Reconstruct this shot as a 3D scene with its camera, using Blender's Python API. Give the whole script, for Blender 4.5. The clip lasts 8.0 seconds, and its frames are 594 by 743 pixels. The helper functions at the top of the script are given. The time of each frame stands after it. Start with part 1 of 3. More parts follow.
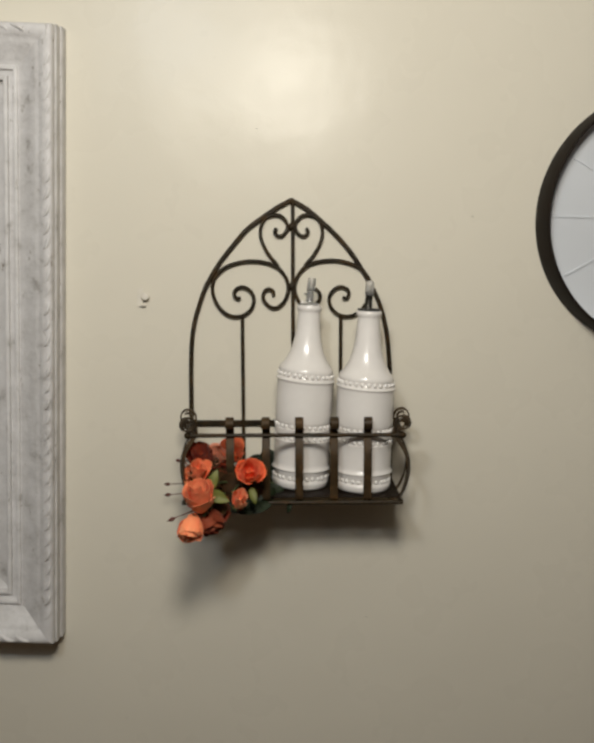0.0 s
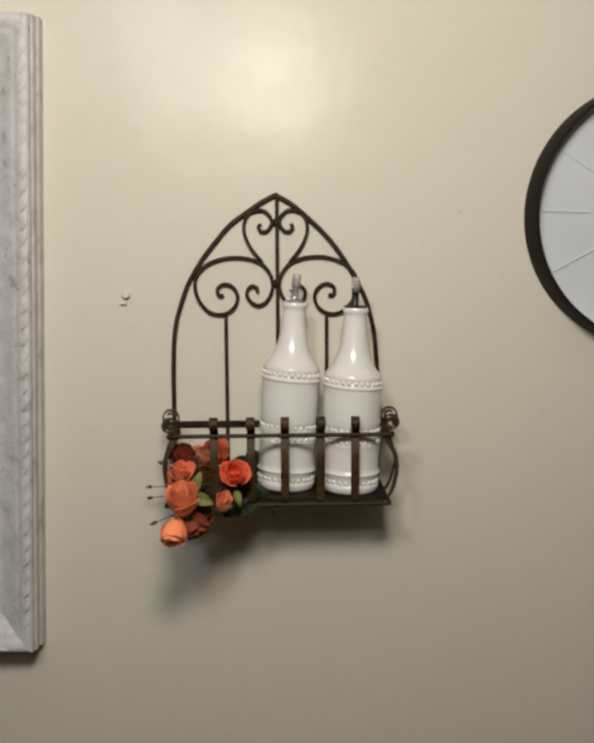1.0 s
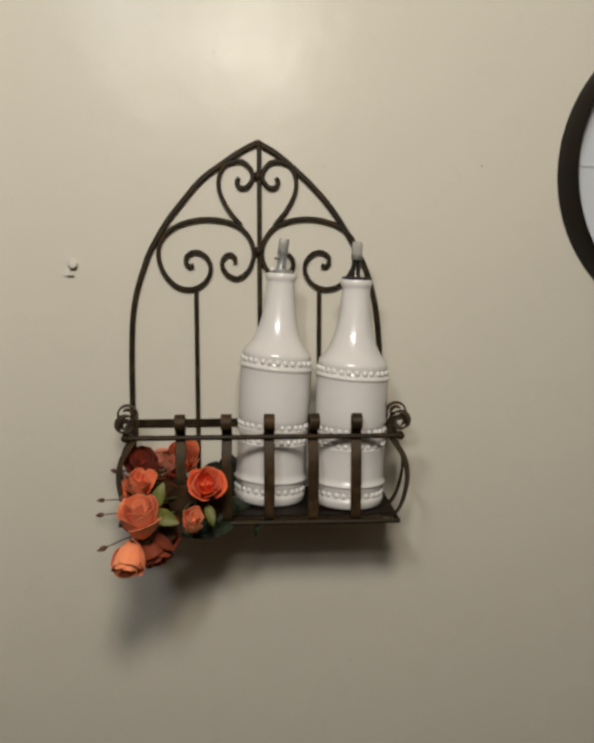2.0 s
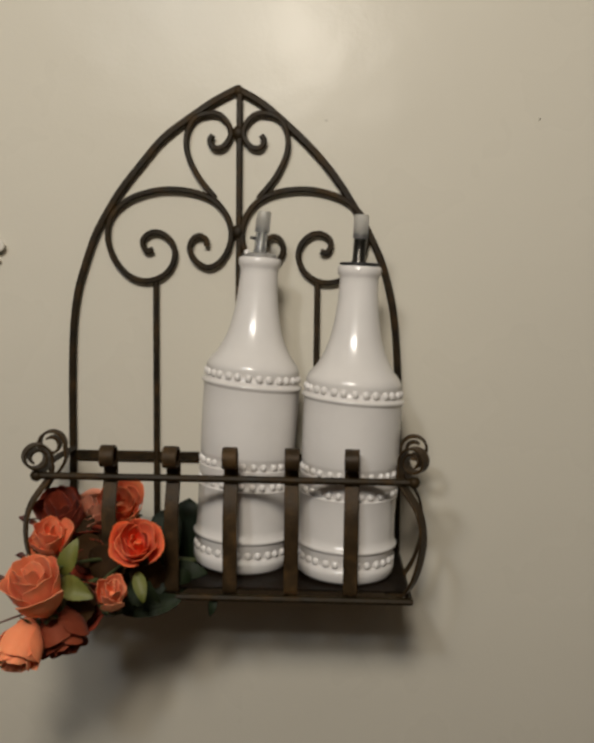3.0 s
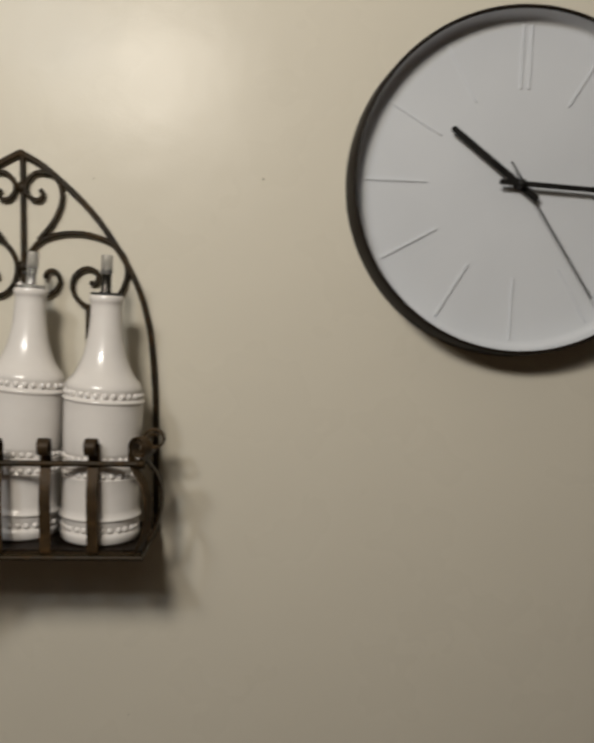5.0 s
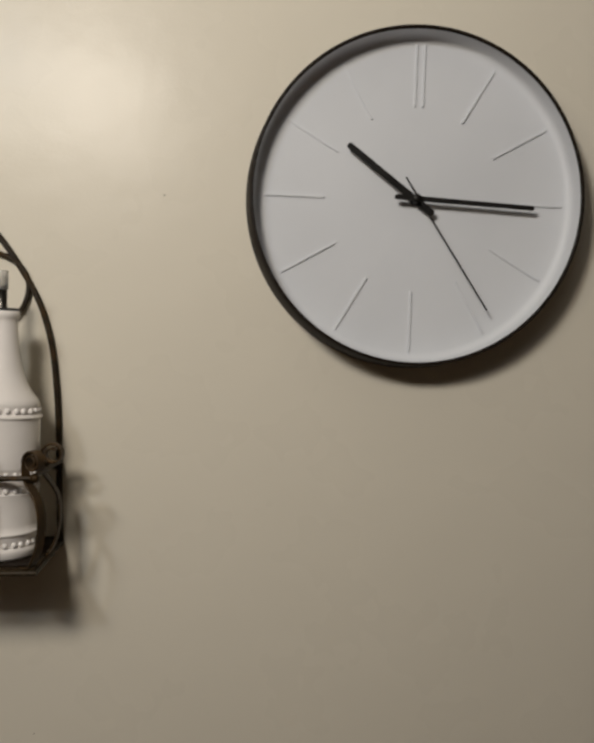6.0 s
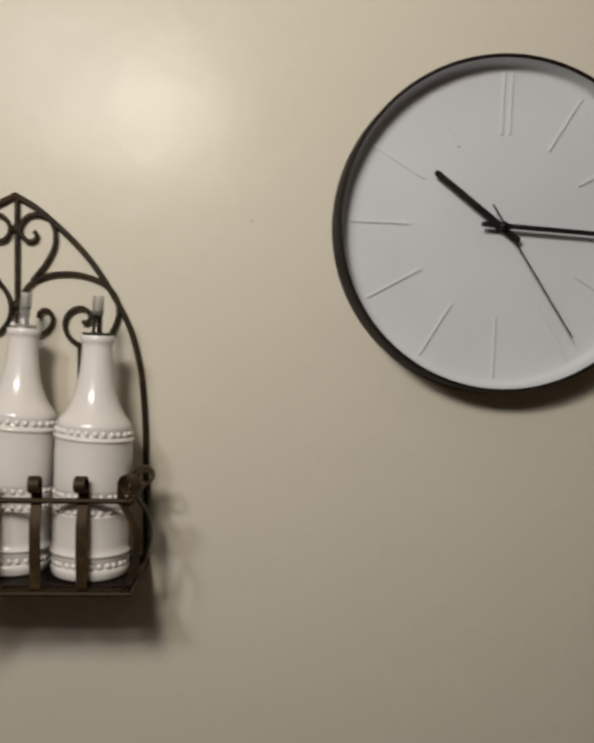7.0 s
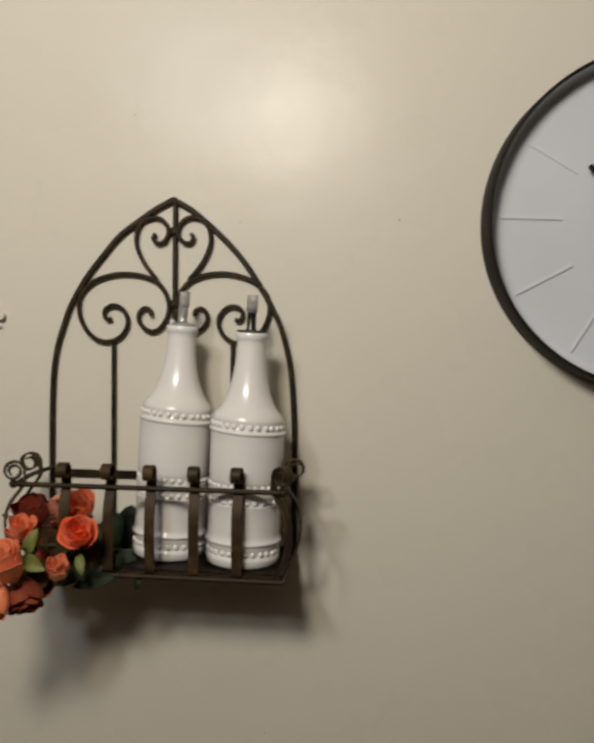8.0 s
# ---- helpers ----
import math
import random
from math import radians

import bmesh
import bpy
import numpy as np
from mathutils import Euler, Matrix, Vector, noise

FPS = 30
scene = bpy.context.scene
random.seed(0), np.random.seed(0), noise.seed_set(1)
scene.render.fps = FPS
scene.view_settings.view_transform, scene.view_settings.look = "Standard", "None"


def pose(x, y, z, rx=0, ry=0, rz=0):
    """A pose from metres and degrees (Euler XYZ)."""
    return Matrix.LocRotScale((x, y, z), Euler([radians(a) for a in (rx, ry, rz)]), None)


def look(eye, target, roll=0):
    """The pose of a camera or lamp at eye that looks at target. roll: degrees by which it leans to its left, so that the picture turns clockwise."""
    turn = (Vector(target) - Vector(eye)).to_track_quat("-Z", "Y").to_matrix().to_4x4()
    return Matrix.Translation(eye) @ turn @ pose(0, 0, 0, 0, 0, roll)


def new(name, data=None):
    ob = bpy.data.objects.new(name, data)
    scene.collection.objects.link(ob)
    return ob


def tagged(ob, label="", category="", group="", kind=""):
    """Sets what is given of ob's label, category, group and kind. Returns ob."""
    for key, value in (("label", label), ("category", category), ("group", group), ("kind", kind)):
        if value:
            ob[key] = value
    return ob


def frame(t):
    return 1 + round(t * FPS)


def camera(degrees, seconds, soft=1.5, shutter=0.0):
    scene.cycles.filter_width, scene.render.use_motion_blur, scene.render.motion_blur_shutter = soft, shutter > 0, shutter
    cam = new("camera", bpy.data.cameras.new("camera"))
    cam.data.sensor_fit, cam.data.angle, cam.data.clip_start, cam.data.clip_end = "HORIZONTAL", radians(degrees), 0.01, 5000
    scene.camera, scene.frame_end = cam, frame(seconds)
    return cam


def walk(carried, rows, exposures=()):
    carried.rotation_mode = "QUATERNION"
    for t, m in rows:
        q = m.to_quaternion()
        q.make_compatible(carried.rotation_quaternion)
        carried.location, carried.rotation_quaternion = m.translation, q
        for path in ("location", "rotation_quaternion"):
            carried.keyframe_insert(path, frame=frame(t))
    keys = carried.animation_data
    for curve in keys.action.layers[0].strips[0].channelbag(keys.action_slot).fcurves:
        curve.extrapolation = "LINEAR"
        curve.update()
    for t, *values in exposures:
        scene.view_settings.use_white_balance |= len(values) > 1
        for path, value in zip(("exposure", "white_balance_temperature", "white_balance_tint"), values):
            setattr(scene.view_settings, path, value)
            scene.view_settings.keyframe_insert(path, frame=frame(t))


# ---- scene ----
cam = camera(39.0, 8.0, soft=3.6, shutter=0.35)
PATH = [
    (0, (-0.004, -1.084, 1.652), (0.025, 0.897, 1.383), 1.2),
    (0.5, (-0.004, -1.076, 1.657), (0.025, 0.906, 1.391), 1.0),
    (1, (-0.004, -1.06, 1.645), (0.061, 0.921, 1.381), 1.0),
    (1.2, (-0.013, -1.043, 1.642), (0.077, 0.937, 1.372), 1.0),
    (2.3, (-0.006, -0.78, 1.594), (0.123, 1.201, 1.352), 1.4),
    (2.5, (0.04, -0.717, 1.59), (0.109, 1.272, 1.395), 2.0),
    (3, (0.074, -0.663, 1.57), (0.011, 1.328, 1.383), 2.0),
    (3.5, (0.09, -0.697, 1.562), (-0.009, 1.286, 1.326), 1.2),
    (4, (0.159, -0.752, 1.572), (-0.022, 1.229, 1.36), 2.4),
    (4.5, (0.214, -0.796, 1.578), (0.095, 1.19, 1.375), 1.9),
    (5, (0.246, -0.825, 1.581), (0.307, 1.169, 1.44), 2.0),
    (5.2, (0.255, -0.832, 1.587), (0.381, 1.159, 1.446), 2.1),
    (6.3, (0.323, -0.836, 1.573), (0.456, 1.158, 1.496), 1.2),
    (6.5, (0.288, -0.833, 1.593), (0.46, 1.156, 1.477), 1.9),
    (7, (0.257, -0.841, 1.596), (0.317, 1.156, 1.511), 2.0),
    (7.5, (0.24, -0.854, 1.593), (0.16, 1.143, 1.522), 2.2),
    (8, (0.231, -0.856, 1.593), (0.005, 1.129, 1.497), 2.0),
]
EXPOSURES = [(0.0, 0.14, 6110, 10), (1.0, 0.14, 6110, 10), (2.5, -0.13, 6250, 12), (3.5, -0.17, 6290, 12), (4.5, -0.11, 6250, 12), (5.0, -0.07, 6250, 12), (6.5, -0.01, 6280, 14), (8.0, -0.02, 6230, 12)]
walk(cam, [(t, look(eye, target, roll)) for t, eye, target, roll in PATH], EXPOSURES)

# ---- light ----
world = bpy.data.worlds.new("dim_room")
world.use_nodes = True
world.node_tree.nodes["Background"].inputs["Color"].default_value = (1.0, 0.93, 0.82, 1)
world.node_tree.nodes["Background"].inputs["Strength"].default_value = 0.006
scene.world = world


def bulb(name, place, watts, colour, radius):
    lamp = bpy.data.lights.new(name, "POINT")
    lamp.energy, lamp.color, lamp.shadow_soft_size = watts, colour, radius
    ob = new(name, lamp)
    ob.location = place
    return ob


# mixed warm and cool bulbs of the room's ceiling lights, behind and above the viewer
bulb("warm_bulb", (0.000, -0.975, 2.055), 27.3, (1.0, 0.905, 0.745), 0.095)
bulb("warm_bulb", (-0.206, -0.890, 1.990), 4.4, (1.0, 0.90, 0.70), 0.045)
bulb("cool_bulb", (-0.330, -1.360, 2.270), 11.5, (0.82, 0.91, 1.0), 0.048)
bulb("cool_bulb", (-0.100, -2.100, 2.500), 4.0, (0.84, 0.92, 1.0), 0.110)


# ---- materials ----


def nodes_of(name):
    mat = bpy.data.materials.new(name)
    mat.use_nodes = True
    tree = mat.node_tree
    return mat, tree, tree.nodes["Principled BSDF"]


def add(tree, kind, **inputs):
    node = tree.nodes.new(kind)
    for key, value in inputs.items():
        node.inputs[key.replace("_", " ")].default_value = value
    return node


def noise_of(tree, scale, detail=4.0, rough=0.55, stretch=None):
    coord = tree.nodes.new("ShaderNodeTexCoord")
    tex = add(tree, "ShaderNodeTexNoise", Scale=scale, Detail=detail, Roughness=rough)
    if stretch:
        mapping = tree.nodes.new("ShaderNodeMapping")
        mapping.inputs["Scale"].default_value = stretch
        tree.links.new(coord.outputs["Object"], mapping.inputs["Vector"])
        tree.links.new(mapping.outputs["Vector"], tex.inputs["Vector"])
    else:
        tree.links.new(coord.outputs["Object"], tex.inputs["Vector"])
    return tex


def ramp_of(tree, source, stops):
    ramp = tree.nodes.new("ShaderNodeValToRGB")
    while len(ramp.color_ramp.elements) < len(stops):
        ramp.color_ramp.elements.new(0.5)
    for element, (at, colour) in zip(ramp.color_ramp.elements, stops):
        element.position, element.color = at, (*colour, 1)
    tree.links.new(source, ramp.inputs["Fac"])
    return ramp


def bump_of(tree, shader, source, strength, distance, before=None):
    bump = add(tree, "ShaderNodeBump", Strength=strength, Distance=distance)
    tree.links.new(source, bump.inputs["Height"])
    if before:
        tree.links.new(before.outputs["Normal"], bump.inputs["Normal"])
    tree.links.new(bump.outputs["Normal"], shader.inputs["Normal"])
    return bump


def surface(name, low, high, rough, scale=30.0, metal=0.0, shine=0.5, bump=0.2, depth=0.001, fine=400.0, rough_spread=0.1, span=(0.35, 0.65), coat=0.0, stretch=None):
    """Two-scale procedural surface: cloudy colour and roughness, fine relief."""
    mat, tree, shader = nodes_of(name)
    clouds = noise_of(tree, scale, stretch=stretch)
    colour = ramp_of(tree, clouds.outputs["Fac"], [(span[0], low), (span[1], high)])
    tree.links.new(colour.outputs["Color"], shader.inputs["Base Color"])
    rough_ramp = ramp_of(tree, clouds.outputs["Fac"], [(0.3, (rough - rough_spread,) * 3), (0.7, (rough + rough_spread,) * 3)])
    tree.links.new(rough_ramp.outputs["Color"], shader.inputs["Roughness"])
    shader.inputs["Metallic"].default_value = metal
    shader.inputs["Specular IOR Level"].default_value = shine
    shader.inputs["Coat Weight"].default_value = coat
    shader.inputs["Coat Roughness"].default_value = 0.08
    grain = noise_of(tree, fine, 3.0)
    bump_of(tree, shader, grain.outputs["Fac"], bump, depth)
    return mat


def wall_paint():
    """Semi-gloss beige paint with roller orange peel, faint blotches and wavy plaster."""
    mat, tree, shader = nodes_of("beige_semigloss_paint")
    blotch = noise_of(tree, 3.0, 5.0)
    colour = ramp_of(tree, blotch.outputs["Fac"], [(0.0, (0.60, 0.562, 0.474)), (1.0, (0.64, 0.600, 0.506))])
    tree.links.new(colour.outputs["Color"], shader.inputs["Base Color"])
    gloss = noise_of(tree, 9.0, 3.0)
    rough = ramp_of(tree, gloss.outputs["Fac"], [(0.25, (0.25,) * 3), (0.75, (0.31,) * 3)])
    tree.links.new(rough.outputs["Color"], shader.inputs["Roughness"])
    wave = noise_of(tree, 14.0, 2.0)
    first = bump_of(tree, shader, wave.outputs["Fac"], 0.24, 0.004)
    shader.inputs["Specular IOR Level"].default_value = 0.155
    peel = noise_of(tree, 260.0, 2.0)
    bump_of(tree, shader, peel.outputs["Fac"], 0.06, 0.0015, first)
    return mat


def whitewash():
    """Chalky white paint over carved wood, scuffed down to grey-brown in places."""
    mat, tree, shader = nodes_of("distressed_white_paint")
    wear = noise_of(tree, 38.0, 8.0, 0.65)
    paint = ramp_of(tree, wear.outputs["Fac"], [(0.30, (0.30, 0.280, 0.262)), (0.42, (0.50, 0.484, 0.475)), (0.66, (0.61, 0.594, 0.588))])
    chips = noise_of(tree, 120.0, 6.0, 0.7, (1, 1, 0.35))
    mask = ramp_of(tree, chips.outputs["Fac"], [(0.31, (1, 1, 1)), (0.37, (0, 0, 0))])
    mix = tree.nodes.new("ShaderNodeMix")
    mix.data_type = "RGBA"
    tree.links.new(mask.outputs["Color"], mix.inputs["Factor"])
    tree.links.new(paint.outputs["Color"], mix.inputs["A"])
    mix.inputs["B"].default_value = (0.20, 0.17, 0.14, 1)
    tree.links.new(mix.outputs["Result"], shader.inputs["Base Color"])
    shader.inputs["Roughness"].default_value = 0.62
    lumps = noise_of(tree, 70.0, 5.0)
    first = bump_of(tree, shader, lumps.outputs["Fac"], 0.5, 0.003)
    grain = noise_of(tree, 500.0, 3.0)
    bump_of(tree, shader, grain.outputs["Fac"], 0.25, 0.001, first)
    return mat


def iron_paint(name, dark, middle, rub):
    """Dark bronze-brown wrought iron with rusty rubbed patches."""
    mat, tree, shader = nodes_of(name)
    patch = noise_of(tree, 55.0, 6.0, 0.6)
    colour = ramp_of(tree, patch.outputs["Fac"], [(0.35, dark), (0.52, middle), (0.74, rub)])
    tree.links.new(colour.outputs["Color"], shader.inputs["Base Color"])
    rough = ramp_of(tree, patch.outputs["Fac"], [(0.3, (0.42,) * 3), (0.7, (0.65,) * 3)])
    tree.links.new(rough.outputs["Color"], shader.inputs["Roughness"])
    shader.inputs["Metallic"].default_value = 0.2
    shader.inputs["Specular IOR Level"].default_value = 0.2
    pits = noise_of(tree, 600.0, 4.0)
    bump_of(tree, shader, pits.outputs["Fac"], 0.35, 0.0008)
    return mat


def petal_cloth(name, inner, outer):
    """Fabric petals, paler at the rim, each a little different in tone."""
    mat, tree, shader = nodes_of(name)
    info = tree.nodes.new("ShaderNodeObjectInfo")
    veins = noise_of(tree, 160.0, 4.0, 0.6, (1, 1, 0.3))
    mixer = tree.nodes.new("ShaderNodeMath")
    mixer.operation = "MULTIPLY_ADD"
    mixer.inputs[1].default_value = 0.55
    tree.links.new(info.outputs["Random"], mixer.inputs[0])
    scaled = tree.nodes.new("ShaderNodeMath")
    scaled.operation = "MULTIPLY"
    scaled.inputs[1].default_value = 0.5
    tree.links.new(veins.outputs["Fac"], scaled.inputs[0])
    tree.links.new(scaled.outputs[0], mixer.inputs[2])
    colour = ramp_of(tree, mixer.outputs[0], [(0.15, inner), (0.8, outer)])
    tree.links.new(colour.outputs["Color"], shader.inputs["Base Color"])
    shader.inputs["Roughness"].default_value = 0.7
    shader.inputs["Sheen Weight"].default_value = 0.04
    shader.inputs["Specular IOR Level"].default_value = 0.2
    shader.inputs["Subsurface Weight"].default_value = 0.2
    shader.inputs["Subsurface Radius"].default_value = (0.004, 0.0015, 0.001)
    weave = noise_of(tree, 900.0, 2.0)
    bump_of(tree, shader, weave.outputs["Fac"], 0.2, 0.0006)
    return mat


def clear_plastic(name, tint, rough):
    mat, tree, shader = nodes_of(name)
    shader.inputs["Base Color"].default_value = (*tint, 1)
    shader.inputs["Roughness"].default_value = rough
    shader.inputs["Transmission Weight"].default_value = 0.85
    shader.inputs["IOR"].default_value = 1.45
    smear = noise_of(tree, 200.0, 2.0)
    bump_of(tree, shader, smear.outputs["Fac"], 0.1, 0.0005)
    return mat


WALL = wall_paint()
# Unseen ceiling kept dull and floor lightened to shape the bounced light.
CEILING = surface("cream_ceiling_paint", (0.38, 0.355, 0.31), (0.44, 0.415, 0.36), 0.8, 4.0)
FLOOR = surface("brown_floor", (0.19, 0.125, 0.080), (0.29, 0.195, 0.125), 0.45, 6.0, stretch=(1, 8, 1))
WHITEWASH = whitewash()
BACKING = surface("grey_backing", (0.45, 0.45, 0.44), (0.52, 0.52, 0.51), 0.6, 12.0)
IRON = iron_paint("bronzed_iron", (0.010, 0.0065, 0.0024), (0.022, 0.0135, 0.0045), (0.058, 0.031, 0.009))
STRAP = iron_paint("rubbed_bronze_iron", (0.020, 0.0122, 0.0052), (0.041, 0.0245, 0.0100), (0.098, 0.053, 0.018))
# Iron of the added shelf plate, darkened to read as shaded slat gaps.
SHADEIRON = iron_paint("shade_darkened_iron", (0.0045, 0.0024, 0.0008), (0.009, 0.0046, 0.0015), (0.020, 0.0095, 0.003))
CERAMIC = surface("white_glazed_ceramic", (0.655, 0.625, 0.595), (0.715, 0.685, 0.655), 0.22, 18.0, bump=0.05, depth=0.0008, fine=90.0, rough_spread=0.03, coat=0.12)
RUBBER = surface("black_rubber", (0.012, 0.012, 0.012), (0.025, 0.024, 0.023), 0.6, 80.0)
STEEL = surface("dull_steel", (0.035, 0.034, 0.032), (0.07, 0.068, 0.064), 0.32, 60.0, metal=0.8)
SMOKE = surface("dark_polished_steel", (0.030, 0.027, 0.022), (0.055, 0.050, 0.042), 0.22, 60.0, metal=0.7)
CLEAR = clear_plastic("clear_plastic", (0.86, 0.86, 0.84), 0.12)
FROSTED = clear_plastic("frosted_plastic", (0.80, 0.79, 0.77), 0.45)
BLACK = surface("satin_black_plastic", (0.005, 0.0045, 0.004), (0.009, 0.008, 0.007), 0.5, 40.0, bump=0.1, shine=0.2)
CASE = surface("dark_brown_black_case", (0.008, 0.0054, 0.0036), (0.014, 0.0096, 0.0064), 0.5, 25.0, bump=0.1, shine=0.09)
DIAL = surface("matt_white_dial", (0.545, 0.563, 0.590), (0.575, 0.593, 0.620), 0.55, 7.0, bump=0.05)
CORAL = petal_cloth("coral_petals", (0.78, 0.175, 0.065), (0.92, 0.310, 0.135))
ORANGE = petal_cloth("orange_red_petals", (0.82, 0.115, 0.030), (0.95, 0.255, 0.100))
PEACH = petal_cloth("peach_petals", (0.84, 0.240, 0.100), (0.95, 0.365, 0.175))
DUSTY = petal_cloth("dusty_pink_petals", (0.52, 0.19, 0.11), (0.66, 0.28, 0.17))
# Reds of blooms deep in the spray, darkened further to carry their shade.
DUSKY = petal_cloth("shade_browned_petals", (0.12, 0.020, 0.007), (0.24, 0.050, 0.018))
DARKRED = petal_cloth("shade_dark_red_petals", (0.15, 0.018, 0.006), (0.31, 0.046, 0.016))
LEAF = surface("dark_green_leaf", (0.006, 0.011, 0.004), (0.014, 0.023, 0.007), 0.65, 60.0, bump=0.3, shine=0.25)
YOUNG = surface("yellow_green_leaf", (0.078, 0.088, 0.012), (0.14, 0.145, 0.024), 0.55, 60.0, bump=0.3)
# Brown of added leaves that stand in for the shade between blooms.
GAPLEAF = surface("brown_gap_shade_leaf", (0.022, 0.0105, 0.0030), (0.045, 0.021, 0.006), 0.8, 60.0, bump=0.3, shine=0.15)
STEM = surface("brown_stem", (0.06, 0.016, 0.012), (0.10, 0.03, 0.02), 0.6, 90.0)
OLIVE = surface("green_stem", (0.03, 0.04, 0.012), (0.06, 0.075, 0.02), 0.6, 90.0)
HOOK = surface("off_white_plastic", (0.58, 0.545, 0.47), (0.64, 0.60, 0.52), 0.4, 80.0)
HOLE = surface("dark_plaster_hole", (0.05, 0.04, 0.03), (0.09, 0.07, 0.05), 0.9, 200.0)

# ---- mesh helpers ----


def finish(name, bm, material, parent=None, smooth=True, angle=40):
    bmesh.ops.recalc_face_normals(bm, faces=bm.faces[:])
    mesh = bpy.data.meshes.new(name)
    bm.to_mesh(mesh)
    bm.free()
    mesh.materials.append(material)
    if smooth:
        mesh.polygons.foreach_set("use_smooth", [True] * len(mesh.polygons))
        mesh.set_sharp_from_angle(angle=radians(angle))
    ob = new(name, mesh)
    ob.parent = parent
    return ob


def part(name, bm, material, parent, label="", angle=40):
    ob = finish(name, bm, material, parent, True, angle)
    return tagged(ob, label)


def thing(name, m, label, category, group=""):
    ob = new(name)
    ob.empty_display_size = 0.02
    ob.matrix_basis = m
    return tagged(ob, label, category, group)


def spline(points, steps=6):
    """A smooth line through the points (Catmull-Rom)."""
    pts = [Vector(p) for p in points]
    pts = [2 * pts[0] - pts[1], *pts, 2 * pts[-1] - pts[-2]]
    line = []
    for a, b, c, d in zip(pts, pts[1:], pts[2:], pts[3:]):
        for k in range(steps):
            t = k / steps
            line.append(0.5 * (2 * b + (c - a) * t + (2 * a - 5 * b + 4 * c - d) * t**2 + (3 * b - a - 3 * c + d) * t**3))
    return line + [pts[-2]]


def sweep(bm, line, section, up=None, closed=False):
    """A bar with the given section (pairs: across, up) along a line. up: a fixed direction that the section's second axis keeps to; taper by a function."""
    rings, count = [], len(line)
    side = None
    for i, p in enumerate(line):
        if closed:
            ahead = (line[(i + 1) % count] - line[i - 1]).normalized()
        else:
            ahead = (line[min(i + 1, count - 1)] - line[max(i - 1, 0)]).normalized()
        if up is not None:
            across = ahead.cross(Vector(up)).normalized()
        else:
            if side is None:
                side = ahead.orthogonal().normalized()
            across = (side - ahead * side.dot(ahead)).normalized()
            side = across
        above = across.cross(ahead).normalized()
        shape = section(i / (count - 1)) if callable(section) else section
        rings.append([bm.verts.new(p + across * u + above * v) for u, v in shape])
    for a, b in zip(rings, rings[1:] + (rings[:1] if closed else [])):
        for k in range(len(a)):
            bm.faces.new((a[k - 1], a[k], b[k], b[k - 1]))
    if not closed:
        bm.faces.new(rings[0])
        bm.faces.new(rings[-1][::-1])


def round_section(r, n=8):
    return [(r * math.cos(2 * math.pi * k / n), r * math.sin(2 * math.pi * k / n)) for k in range(n)]


def flat_section(w, h, b):
    """A flat bar's section, w by h, with edges eased by b."""
    w, h = w / 2, h / 2
    return [(w - b, h), (-w + b, h), (-w, h - b), (-w, -h + b), (-w + b, -h), (w - b, -h), (w, -h + b), (w, h - b)]


def lathe(bm, profile, n=48, m=Matrix()):
    """Turns pairs of radius and height round z."""
    rings = []
    for r, z in profile:
        if r < 1e-6:
            rings.append([bm.verts.new(m @ Vector((0, 0, z)))] * n)
        else:
            rings.append([bm.verts.new(m @ Vector((r * math.cos(2 * math.pi * k / n), r * math.sin(2 * math.pi * k / n), z))) for k in range(n)])
    for a, b in zip(rings, rings[1:]):
        for k in range(n):
            corners = []
            for v in (a[k - 1], a[k], b[k], b[k - 1]):
                if v not in corners:
                    corners.append(v)
            if len(corners) > 2:
                bm.faces.new(corners)


def box(bm, x0, x1, y0, y1, z0, z1, ease=0.0):
    made = bmesh.ops.create_cube(bm, size=1.0)["verts"]
    for v in made:
        v.co = Vector(((x0 + x1) / 2 + v.co.x * (x1 - x0), (y0 + y1) / 2 + v.co.y * (y1 - y0), (z0 + z1) / 2 + v.co.z * (z1 - z0)))
    if ease:
        edges = list({e for v in made for e in v.link_edges})
        bmesh.ops.bevel(bm, geom=edges, offset=ease, segments=2, affect="EDGES")


